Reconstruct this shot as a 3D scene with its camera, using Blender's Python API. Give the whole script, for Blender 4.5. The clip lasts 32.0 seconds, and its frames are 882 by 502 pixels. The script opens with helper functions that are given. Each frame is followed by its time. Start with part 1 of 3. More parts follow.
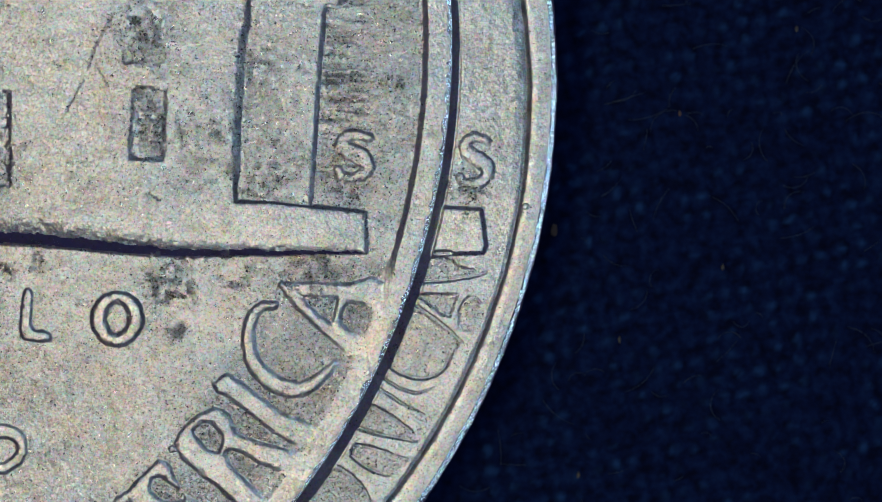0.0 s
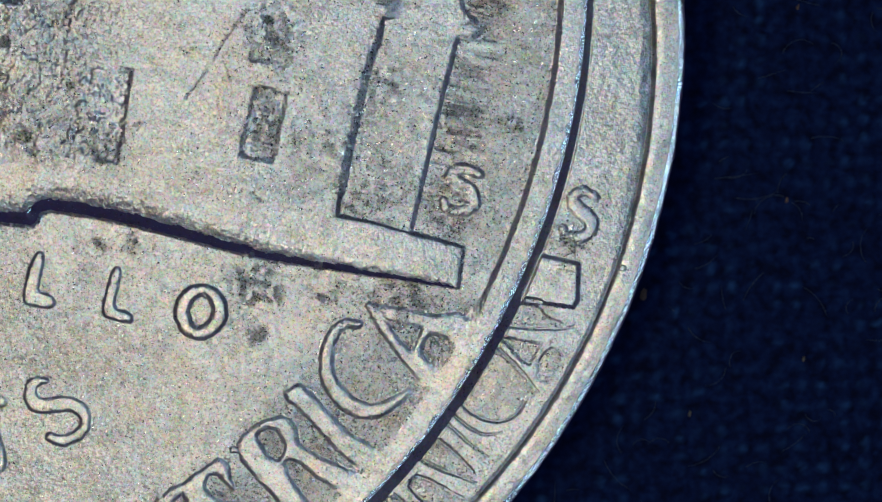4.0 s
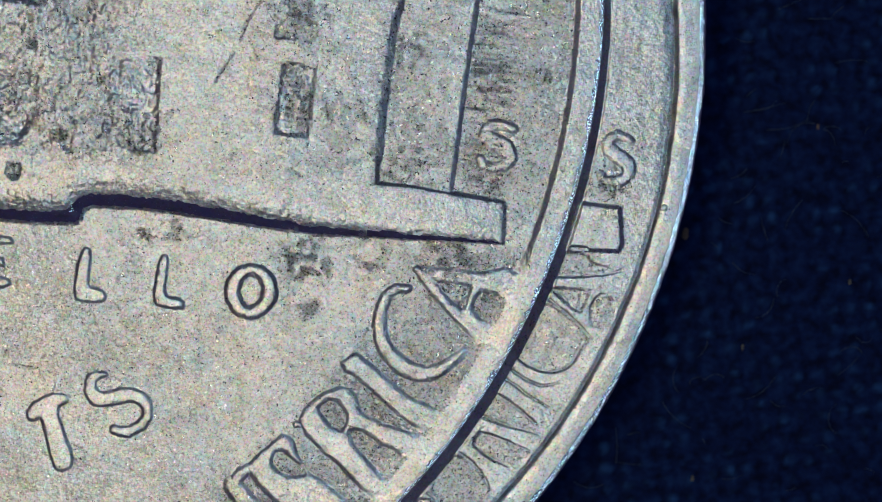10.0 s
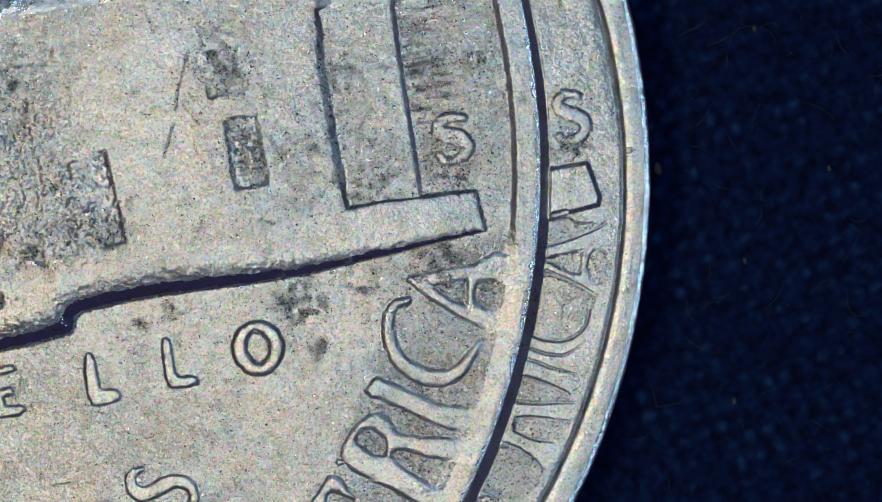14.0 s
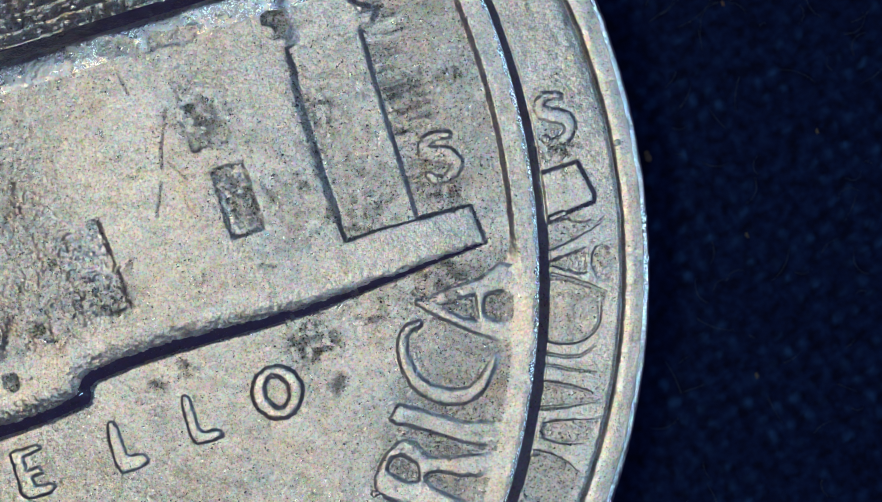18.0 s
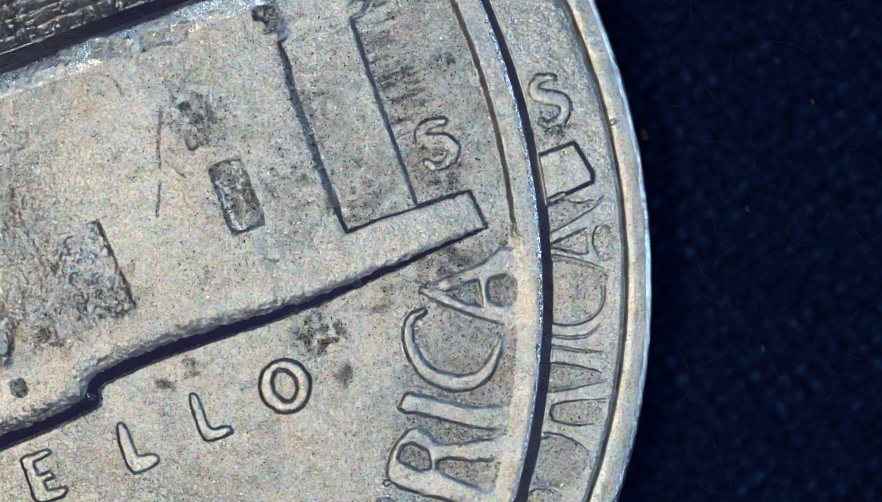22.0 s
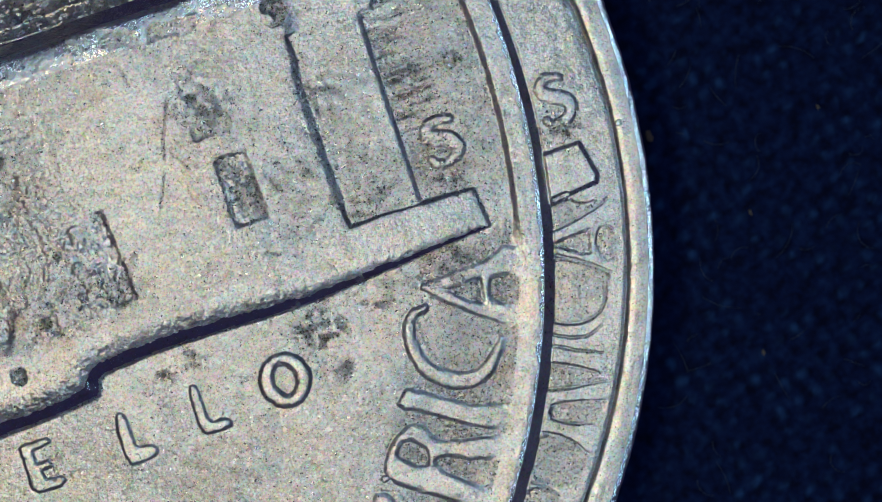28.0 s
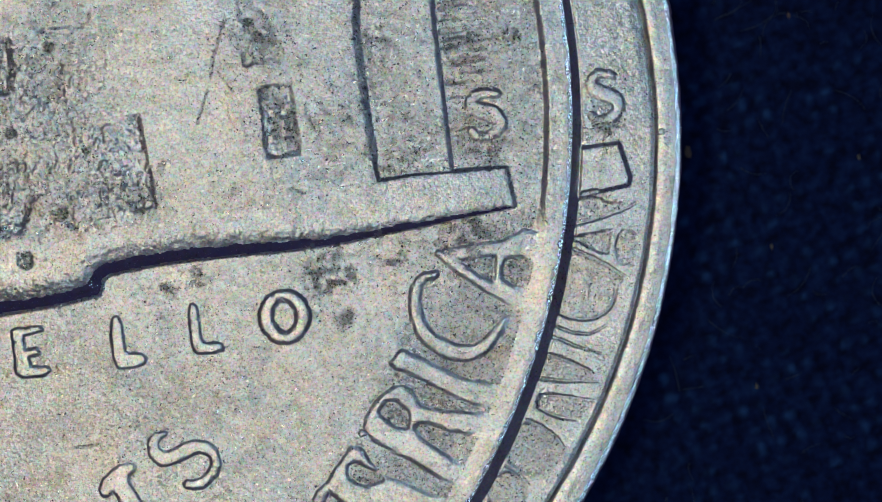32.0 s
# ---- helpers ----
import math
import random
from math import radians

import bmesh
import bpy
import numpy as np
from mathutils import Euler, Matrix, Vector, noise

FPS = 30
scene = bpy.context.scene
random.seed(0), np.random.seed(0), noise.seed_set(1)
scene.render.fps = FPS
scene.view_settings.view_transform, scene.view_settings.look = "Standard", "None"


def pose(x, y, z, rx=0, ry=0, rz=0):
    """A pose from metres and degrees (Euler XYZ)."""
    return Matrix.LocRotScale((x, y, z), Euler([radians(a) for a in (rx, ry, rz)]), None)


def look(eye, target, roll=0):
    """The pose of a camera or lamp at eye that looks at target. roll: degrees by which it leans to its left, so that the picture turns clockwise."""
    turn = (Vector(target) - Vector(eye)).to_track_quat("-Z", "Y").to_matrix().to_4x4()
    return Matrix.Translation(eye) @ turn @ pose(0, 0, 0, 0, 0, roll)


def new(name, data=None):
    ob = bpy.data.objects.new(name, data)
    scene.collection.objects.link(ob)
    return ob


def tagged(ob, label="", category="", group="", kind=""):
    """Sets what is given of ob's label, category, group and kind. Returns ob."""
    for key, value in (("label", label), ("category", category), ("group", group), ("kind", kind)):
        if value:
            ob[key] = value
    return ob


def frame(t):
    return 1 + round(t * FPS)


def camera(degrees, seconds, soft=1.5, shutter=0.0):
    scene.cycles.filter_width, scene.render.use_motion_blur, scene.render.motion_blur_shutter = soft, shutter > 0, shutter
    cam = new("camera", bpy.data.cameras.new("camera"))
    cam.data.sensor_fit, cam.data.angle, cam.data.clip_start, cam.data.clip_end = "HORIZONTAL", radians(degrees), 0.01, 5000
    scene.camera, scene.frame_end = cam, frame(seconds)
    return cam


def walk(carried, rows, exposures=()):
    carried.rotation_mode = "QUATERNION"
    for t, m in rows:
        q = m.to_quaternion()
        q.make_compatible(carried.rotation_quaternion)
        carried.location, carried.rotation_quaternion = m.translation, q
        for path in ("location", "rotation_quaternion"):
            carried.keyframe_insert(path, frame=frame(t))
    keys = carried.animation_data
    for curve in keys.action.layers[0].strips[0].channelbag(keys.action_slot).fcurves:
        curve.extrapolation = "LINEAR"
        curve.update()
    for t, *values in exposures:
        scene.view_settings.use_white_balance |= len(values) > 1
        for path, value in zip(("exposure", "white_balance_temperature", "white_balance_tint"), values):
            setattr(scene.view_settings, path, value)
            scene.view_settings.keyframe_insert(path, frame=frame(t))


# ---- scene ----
MM = 0.001
UNIT = 10.6 / 1280 * MM  # die unit: the coin's radius of 10.6 mm holds 1280 of them
TOP = 1.75 * MM  # height of the coin's field over the cloth
REACH = 40.99 * MM  # from the lens to the coin's relief

cam = camera(18.0, 32.0, soft=0.85)
cam.data.dof.use_dof, cam.data.dof.focus_distance, cam.data.dof.aperture_fstop = True, REACH, 100.0
EYE = pose(0, 0, TOP + 0.12 * MM + REACH)
walk(cam, [(0.0, EYE), (32.0, EYE)], exposures=((0.0, -0.12), (1.5, -0.1), (5.0, 0.0), (32.0, 0.0)))

# seconds, place of the coin's centre (mm), lift of the cloth (mm), turn (degrees)
SLIDE = [
    (0.0, -8.959, 2.485, 0.367, -3.58),
    (0.5, -8.921, 2.485, 0.394, -3.83),
    (1.0, -8.74, 2.411, 0.391, -4.62),
    (1.5, -8.331, 2.533, 0.425, -6.34),
    (2.0, -7.912, 2.783, 0.45, -8.12),
    (2.5, -7.657, 3.015, 0.448, -9.68),
    (3.0, -7.494, 3.148, 0.441, -10.73),
    (3.5, -7.314, 3.162, 0.461, -11.83),
    (5.5, -6.537, 3.554, 0.399, -16.1),
    (6.0, -6.469, 3.52, 0.4, -16.36),
    (6.5, -6.431, 3.536, 0.402, -16.51),
    (7.0, -6.431, 3.539, 0.394, -16.55),
    (7.5, -6.435, 3.543, 0.372, -16.56),
    (8.0, -6.444, 3.503, 0.327, -16.27),
    (8.5, -6.486, 3.454, 0.282, -15.45),
    (9.0, -6.561, 3.374, 0.238, -13.94),
    (9.5, -6.602, 3.452, 0.191, -11.32),
    (10.0, -6.765, 3.17, 0.156, -7.57),
    (10.5, -6.971, 2.953, 0.142, -3.64),
    (11.0, -7.063, 2.654, 0.127, -1.2),
    (11.5, -7.148, 2.444, 0.107, -0.6),
    (12.0, -7.197, 2.312, 0.104, -0.0),
    (12.5, -7.238, 2.169, 0.107, 1.76),
    (13.0, -7.389, 1.932, 0.099, 4.22),
    (13.5, -7.517, 1.483, 0.1, 7.1),
    (14.0, -7.575, 1.043, 0.1, 9.04),
    (14.5, -7.669, 0.642, 0.101, 10.81),
    (16.5, -7.578, -0.049, 0.134, 15.58),
    (17.0, -7.585, -0.257, 0.135, 16.83),
    (17.5, -7.587, -0.338, 0.138, 17.37),
    (18.0, -7.591, -0.331, 0.143, 17.29),
    (18.5, -7.587, -0.335, 0.137, 17.36),
    (19.0, -7.581, -0.359, 0.136, 18.39),
    (19.5, -7.518, -0.413, 0.141, 19.23),
    (20.0, -7.532, -0.46, 0.135, 19.72),
    (20.5, -7.535, -0.466, 0.133, 19.77),
    (21.0, -7.55, -0.473, 0.137, 19.83),
    (21.5, -7.55, -0.473, 0.134, 19.83),
    (22.0, -7.551, -0.473, 0.128, 19.83),
    (22.5, -7.551, -0.473, 0.128, 19.83),
    (23.0, -7.551, -0.473, 0.128, 19.83),
    (23.5, -7.551, -0.473, 0.128, 19.83),
    (24.0, -7.551, -0.473, 0.128, 19.83),
    (24.5, -7.551, -0.473, 0.127, 19.83),
    (25.0, -7.551, -0.473, 0.127, 19.83),
    (25.5, -7.542, -0.458, 0.126, 19.73),
    (27.5, -7.525, -0.398, 0.123, 19.31),
    (28.0, -7.519, -0.278, 0.118, 18.67),
    (28.5, -7.613, 0.058, 0.097, 16.7),
    (29.0, -7.569, 0.375, 0.07, 14.85),
    (29.5, -7.429, 0.864, 0.041, 11.74),
    (30.0, -7.288, 1.273, 0.026, 9.93),
    (30.5, -7.229, 1.5, 0.009, 8.2),
    (31.0, -7.118, 1.692, 0.0, 7.22),
    (31.5, -7.114, 1.686, 0.001, 7.18),
    (32.0, -7.105, 1.661, 0.005, 7.15),
]

# ---- light: the ring of small lamps round the microscope's lens, and the dim room ----
world = bpy.data.worlds.new("room")
scene.world = world
world.use_nodes = True
world.node_tree.nodes["Background"].inputs[0].default_value = (0.40, 0.34, 1.0, 1)
world.node_tree.nodes["Background"].inputs[1].default_value = 0.065


def ring_lamp(angle, radius, height, watts, colour, size):
    data = bpy.data.lights.new("ring_lamp", "AREA")
    data.shape, data.size, data.energy, data.color = "DISK", size * MM, watts, colour
    a = radians(angle)
    eye = Vector((radius * math.cos(a) * MM, radius * math.sin(a) * MM, height * MM))
    ob = new("ring_lamp", data)
    ob.matrix_basis = look(eye, (0, 0, TOP))
    return ob


COOL, PALE, MILD, WARM = (0.61, 0.885, 1.17), (0.61, 0.885, 1.18), (0.68, 0.885, 1.03), (1.0, 0.77, 0.50)
# angle round the lens, distance from its axis (mm), watts, colour
for angle, out, watts, colour in ((0, 19, 0.00078, PALE), (45, 19, 0.00087, PALE), (90, 19, 0.00100, COOL), (135, 19, 0.00100, MILD),
                                  (202, 12.0, 0.00450, WARM), (235, 19, 0.00084, MILD), (270, 19, 0.00065, COOL), (315, 19, 0.00052, PALE)):
    ring_lamp(angle, out, 44, watts, colour, 7.0 if colour == WARM else 5.0)


# ---- materials ----
def shader(name):
    mat = bpy.data.materials.new(name)
    mat.use_nodes = True
    nodes, links = mat.node_tree.nodes, mat.node_tree.links
    return mat, nodes, links, nodes["Principled BSDF"]


def noise_node(nodes, links, where, scale, detail=3.0, rough=0.55):
    n = nodes.new("ShaderNodeTexNoise")
    n.inputs["Scale"].default_value, n.inputs["Detail"].default_value, n.inputs["Roughness"].default_value = scale, detail, rough
    links.new(where, n.inputs["Vector"])
    return n.outputs["Fac"]


def ramp_node(nodes, links, value, stops):
    r = nodes.new("ShaderNodeValToRGB")
    el = r.color_ramp.elements
    while len(el) < len(stops):
        el.new(0.5)
    for e, (p, c) in zip(el, stops):
        e.position, e.color = p, (*c, 1)
    links.new(value, r.inputs["Fac"])
    return r.outputs["Color"]


def mix_node(nodes, links, fac, a, b, kind="MIX"):
    m = nodes.new("ShaderNodeMix")
    m.data_type, m.blend_type = "RGBA", kind
    for value, slot in ((fac, 0), (a, 6), (b, 7)):
        if isinstance(value, (int, float)):
            m.inputs[slot].default_value = value
        elif isinstance(value, tuple):
            m.inputs[slot].default_value = (*value, 1)
        else:
            links.new(value, m.inputs[slot])
    return m.outputs[2]


def nickel(name, rough, grain):
    """Worn coin metal; the surface's own wear value (0 burnished smooth, 1 pitted, 2 rough and dirty) drives grime and
    grain.
    """
    mat, nodes, links, bsdf = shader(name)
    where = nodes.new("ShaderNodeTexCoord").outputs["Object"]
    wear = nodes.new("ShaderNodeAttribute")
    wear.attribute_name = "wear"
    wear = wear.outputs["Fac"]
    toning = ramp_node(nodes, links, noise_node(nodes, links, where, 1100, 4),
                       [(0.32, (0.555, 0.61, 0.63)), (0.5, (0.585, 0.61, 0.60)), (0.68, (0.62, 0.60, 0.555))])
    tint = nodes.new("ShaderNodeTexNoise")
    tint.inputs["Scale"].default_value, tint.inputs["Detail"].default_value = 30000, 3
    links.new(where, tint.inputs["Vector"])
    patches = ramp_node(nodes, links, noise_node(nodes, links, where, 3600, 4, 0.6),
                        [(0.36, (0.37, 0.39, 0.34)), (0.47, (0.5, 0.5, 0.5)), (0.53, (0.5, 0.5, 0.51)), (0.64, (0.46, 0.53, 0.55))])
    toning = mix_node(nodes, links, 0.9, toning, patches, "OVERLAY")
    flecks_of_tone = nodes.new("ShaderNodeTexNoise")
    flecks_of_tone.inputs["Scale"].default_value, flecks_of_tone.inputs["Detail"].default_value = 11000, 3
    links.new(where, flecks_of_tone.inputs["Vector"])
    toning = mix_node(nodes, links, 0.42, toning, flecks_of_tone.outputs["Color"], "OVERLAY")
    colour = mix_node(nodes, links, 0.8, toning, tint.outputs["Color"], "OVERLAY")
    mottle = ramp_node(nodes, links, noise_node(nodes, links, where, 26000, 4, 0.7),
                       [(0.36, (0.08, 0.08, 0.04)), (0.46, (0.78, 0.78, 0.68)), (0.55, (1, 1, 1))])
    amount = nodes.new("ShaderNodeMath")
    amount.operation, amount.use_clamp = "MULTIPLY", True
    links.new(wear, amount.inputs[0])
    amount.inputs[1].default_value = 0.42
    colour = mix_node(nodes, links, amount.outputs[0], colour, mottle, "MULTIPLY")
    blotch = ramp_node(nodes, links, noise_node(nodes, links, where, 6500, 4, 0.7),
                       [(0.33, (0.40, 0.39, 0.30)), (0.47, (0.92, 0.92, 0.88)), (0.58, (1, 1, 1))])
    some = nodes.new("ShaderNodeMath")
    some.operation, some.use_clamp = "MULTIPLY", True
    links.new(wear, some.inputs[0])
    some.inputs[1].default_value = 0.18
    colour = mix_node(nodes, links, some.outputs[0], colour, blotch, "MULTIPLY")
    spots = ramp_node(nodes, links, noise_node(nodes, links, where, 24000, 2),
                      [(0.285, (0.04, 0.05, 0.04)), (0.33, (1, 1, 1))])
    colour = mix_node(nodes, links, 0.85, colour, spots, "MULTIPLY")
    # the dark of the rim's groove, put into the colour as an uneven line
    groove_dark = nodes.new("ShaderNodeAttribute")
    groove_dark.attribute_name = "groove_dark"
    colour = mix_node(nodes, links, groove_dark.outputs["Fac"], colour, (0.035, 0.04, 0.06))
    links.new(colour, bsdf.inputs["Base Color"])
    bsdf.inputs["Metallic"].default_value = 1.0
    # burnished edges are glossy, smooth worn metal is matt, and the pitted field glints grain by grain
    half = nodes.new("ShaderNodeMath")
    half.operation = "MULTIPLY"
    links.new(wear, half.inputs[0])
    half.inputs[1].default_value = 0.5
    base = ramp_node(nodes, links, half.outputs[0], [(0.1, (rough * 0.44,) * 3), (0.22, (rough * 1.15,) * 3), (0.36, (rough * 1.18,) * 3), (0.55, (rough * 1.0,) * 3)])
    gloss = ramp_node(nodes, links, noise_node(nodes, links, where, 16000, 3), [(0.3, (1.0,) * 3), (0.7, (0.75,) * 3)])
    polish = nodes.new("ShaderNodeMath")
    polish.operation = "MULTIPLY"
    links.new(gloss, polish.inputs[0])
    links.new(base, polish.inputs[1])
    links.new(polish.outputs[0], bsdf.inputs["Roughness"])
    strength = nodes.new("ShaderNodeMath")
    strength.operation = "MULTIPLY_ADD"
    links.new(wear, strength.inputs[0])
    strength.inputs[1].default_value, strength.inputs[2].default_value = grain * 0.7, grain * 0.15
    fine, coarse = noise_node(nodes, links, where, 46000, 2, 0.6), noise_node(nodes, links, where, 24000, 2, 0.6)
    both = nodes.new("ShaderNodeMath")
    both.operation = "MULTIPLY_ADD"
    links.new(coarse, both.inputs[0])
    both.inputs[1].default_value = 1.0
    links.new(fine, both.inputs[2])
    # crystal facets, each with a small tilt of its own
    facets = nodes.new("ShaderNodeTexVoronoi")
    facets.inputs["Scale"].default_value = 31000
    links.new(where, facets.inputs["Vector"])
    centred = nodes.new("ShaderNodeVectorMath")
    centred.operation = "SUBTRACT"
    links.new(facets.outputs["Color"], centred.inputs[0])
    centred.inputs[1].default_value = (0.5, 0.5, 0.5)
    tilt = nodes.new("ShaderNodeVectorMath")
    tilt.operation = "SCALE"
    links.new(centred.outputs[0], tilt.inputs[0])
    share = nodes.new("ShaderNodeMath")
    share.operation, share.use_clamp = "MULTIPLY_ADD", True
    links.new(wear, share.inputs[0])
    share.inputs[1].default_value, share.inputs[2].default_value = 0.255, 0.0
    uneven = nodes.new("ShaderNodeMath")
    uneven.operation = "MULTIPLY"
    links.new(share.outputs[0], uneven.inputs[0])
    links.new(ramp_node(nodes, links, noise_node(nodes, links, where, 4200, 3, 0.6), [(0.38, (0.75,) * 3), (0.62, (1.1,) * 3)]), uneven.inputs[1])
    links.new(uneven.outputs[0], tilt.inputs["Scale"])
    tilted = nodes.new("ShaderNodeVectorMath")
    tilted.operation = "ADD"
    links.new(nodes.new("ShaderNodeNewGeometry").outputs["Normal"], tilted.inputs[0])
    links.new(tilt.outputs[0], tilted.inputs[1])
    unit = nodes.new("ShaderNodeVectorMath")
    unit.operation = "NORMALIZE"
    links.new(tilted.outputs[0], unit.inputs[0])
    bump = nodes.new("ShaderNodeBump")
    bump.inputs["Distance"].default_value = 12e-6
    links.new(unit.outputs[0], bump.inputs["Normal"])
    links.new(strength.outputs[0], bump.inputs["Strength"])
    links.new(both.outputs[0], bump.inputs["Height"])
    links.new(bump.outputs["Normal"], bsdf.inputs["Normal"])
    return mat


NICKEL = nickel("worn_nickel", 0.345, 0.8)


def cloth_material():
    mat, nodes, links, bsdf = shader("navy_cotton")
    where = nodes.new("ShaderNodeTexCoord").outputs["Object"]
    colour = ramp_node(nodes, links, noise_node(nodes, links, where, 5200, 3),
                       [(0.34, (0.0010, 0.0034, 0.019)), (0.55, (0.0027, 0.0096, 0.050)), (0.78, (0.006, 0.022, 0.085))])
    # light on the crowns of the threads is put into the colour as a paler blue
    thread_light = nodes.new("ShaderNodeAttribute")
    thread_light.attribute_name = "thread_light"
    colour = mix_node(nodes, links, thread_light.outputs["Fac"], colour, (0.011, 0.044, 0.135))
    links.new(colour, bsdf.inputs["Base Color"])
    bsdf.inputs["Roughness"].default_value = 0.95
    bsdf.inputs["Specular IOR Level"].default_value = 0.1
    return mat


COTTON = cloth_material()


def plain(name, colour, rough=0.8):
    mat, nodes, links, bsdf = shader(name)
    where = nodes.new("ShaderNodeTexCoord").outputs["Object"]
    c = ramp_node(nodes, links, noise_node(nodes, links, where, 6000, 3),
                  [(0.3, tuple(v * 0.6 for v in colour)), (0.7, colour)])
    links.new(c, bsdf.inputs["Base Color"])
    bsdf.inputs["Roughness"].default_value = rough
    return mat


LINT = plain("brown_lint", (0.13, 0.085, 0.065))
FIBRE = plain("blue_fibre", (0.03, 0.06, 0.12))

# ---- numbers on a plane ----
LATTICE = np.random.RandomState(7).rand(512, 512)


def grain_at(x, y, size, seed=0):
    """Smooth noise from -1 to 1 with blobs of that size."""
    u, v = x / size + 37.3 * seed, y / size + 91.7 * seed
    i, j = np.floor(u).astype(int), np.floor(v).astype(int)
    fu, fv = u - i, v - j
    fu, fv = fu * fu * (3 - 2 * fu), fv * fv * (3 - 2 * fv)
    a, b = LATTICE[i % 512, j % 512], LATTICE[(i + 1) % 512, j % 512]
    c, d = LATTICE[i % 512, (j + 1) % 512], LATTICE[(i + 1) % 512, (j + 1) % 512]
    return 2 * (a * (1 - fu) * (1 - fv) + b * fu * (1 - fv) + c * (1 - fu) * fv + d * fu * fv) - 1


def ease(v):
    v = np.clip(v, 0, 1)
    return v * v * (3 - 2 * v)


def ramp(v):
    """A straight flank with hardly rounded ends."""
    v = np.clip(v, 0, 1)
    return 0.8 * v + 0.2 * v * v * (3 - 2 * v)


def from_stroke(x, y, pts):
    """Distance to a pen stroke of points (x, y, half width)."""
    best = np.full(x.shape, 1e9)
    for (ax, ay, aw), (bx, by, bw) in zip(pts, pts[1:]):
        dx, dy = bx - ax, by - ay
        t = np.clip(((x - ax) * dx + (y - ay) * dy) / max(dx * dx + dy * dy, 1e-9), 0, 1)
        best = np.minimum(best, np.hypot(x - ax - t * dx, y - ay - t * dy) - (aw + t * (bw - aw)))
    return best


def from_shape(x, y, pts):
    """Signed distance to a closed outline, negative inside."""
    best, inside = np.full(x.shape, 1e9), np.zeros(x.shape, bool)
    for (ax, ay), (bx, by) in zip(pts, pts[1:] + pts[:1]):
        dx, dy = bx - ax, by - ay
        t = np.clip(((x - ax) * dx + (y - ay) * dy) / (dx * dx + dy * dy), 0, 1)
        best = np.minimum(best, np.hypot(x - ax - t * dx, y - ay - t * dy))
        if ay != by:
            inside ^= ((ay > y) != (by > y)) & (x < dx * (y - ay) / dy + ax)
    return np.where(inside, -best, best)


def from_ring(x, y, cx, cy, rx, ry, hx, hy):
    """Distance to an oval ring with outer radii rx, ry and a hole of radii hx, hy."""
    outer = (np.hypot((x - cx) / rx, (y - cy) / ry) - 1) * min(rx, ry)
    hole = (1 - np.hypot((x - cx) / hx, (y - cy) / hy)) * min(hx, hy)
    return np.maximum(outer, hole)


# ---- the coin's design, in die units (x right, y down) ----
COIN = (-85.2, 167.3, 1280.0)  # centre and radius of the edge
GROOVE = (-11.6, 185.1, 1165.1)  # foot of the outer rim
CLIFF_TOP = (-323.7, 110.0, 1336.7)  # edge of the second strike
CLIFF_FOOT = (-301.9, 126.4, 1329.0)
BAND = (-357.6, 111.5, 1323.2)  # inner side of the second strike's rim

FOOT = [(-400, 500), (-1, 491), (60, 488), (129, 480), (137, 471), (141, 452), (155, 445), (254, 438), (354, 439),
        (454, 442), (555, 442), (655, 433), (756, 425), (879, 414)]
WALL = FOOT + [(873, 343), (773, 338), (713, 335), (644, 338), (634, 257), (632, 100), (634, 50), (645, -26), (690, -30), (800, -25),
               (814, -42), (776, -67), (761, -99), (755, -146), (755, -420), (-400, -420)]
PANEL = [(625, -40), (700, -42), (786, -36), (776, -12), (774, 60), (774, 345), (625, 345)]
# outline, depth, flank
WINDOWS = [([(457, 145), (511, 147), (513, 268), (458, 269)], 5.0, 10), ([(438, -18), (500, -14), (501, 102), (437, 99)], 0.7, 9),
           ([(150, 165), (238, 168), (248, 332), (150, 336)], 3.6, 9), ([(-160, 225), (14, 228), (34, 285), (8, 343), (-160, 348)], 4.0, 16),
           ([(-160, 5), (22, 8), (24, 60), (16, 95), (-160, 98)], 6.0, 14)]
# outline, depth of shallow dents in the wall
HOLLOWS = [([(336, -132), (392, -116), (388, -93), (334, -110)], 1.5), ([(424, -114), (500, -103), (496, -84), (416, -92)], 2.0), ([(72, -45), (160,
        -40), (175, -5), (78, -5)], 2.2), ([(116, 282), (166, 274), (164, 288), (120, 296)], 2.6), ([(438, -36), (470, -42), (466, 22), (446, 28)],
        1.3), ([(452, 26), (494, 22), (488, 62), (458, 62)], 1.5)]
HOLLOWS += [([(438, 84), (502, 80), (502, 97), (438, 102)], 2.0), ([(430, 52), (447, 54), (447, 100), (434, 98)], 1.6), ([(82, 298), (97, 296), (100,
        346), (90, 342)], 2.4), ([(212, 296), (248, 262), (247, 330), (204, 334)], 2.4), ([(52, 60), (112, 66), (104, 124), (64, 116)], 1.8), ([(84,
        128), (152, 112), (158, 124), (92, 150)], 1.8)]

# letter, its kind, pen strokes (x, y, half width), outlines, holes in them
LETTERS = []
LETTERS.append(("E", "small", [], [[(-35, 520), (-28, 516), (13, 517), (18, 524), (-16, 531), (-17, 556), (5, 555), (10, 566), (-11, 569), (-11, 588),
        (18, 590), (23, 598), (13, 605), (-29, 603), (-37, 595)]], []))
LETTERS.append(("L", "small", [], [[(143, 522), (151, 517), (159, 521), (158, 558), (163, 587), (175, 586), (190, 589), (196, 600), (188, 608), (148,
        611), (140, 601), (138, 568)]], []))
LETTERS.append(("L", "small", [], [[(284, 513), (291, 512), (296, 518), (296, 551), (297, 584), (330, 586), (335, 596), (328, 602), (288, 601), (281,
        593), (280, 535)]], []))
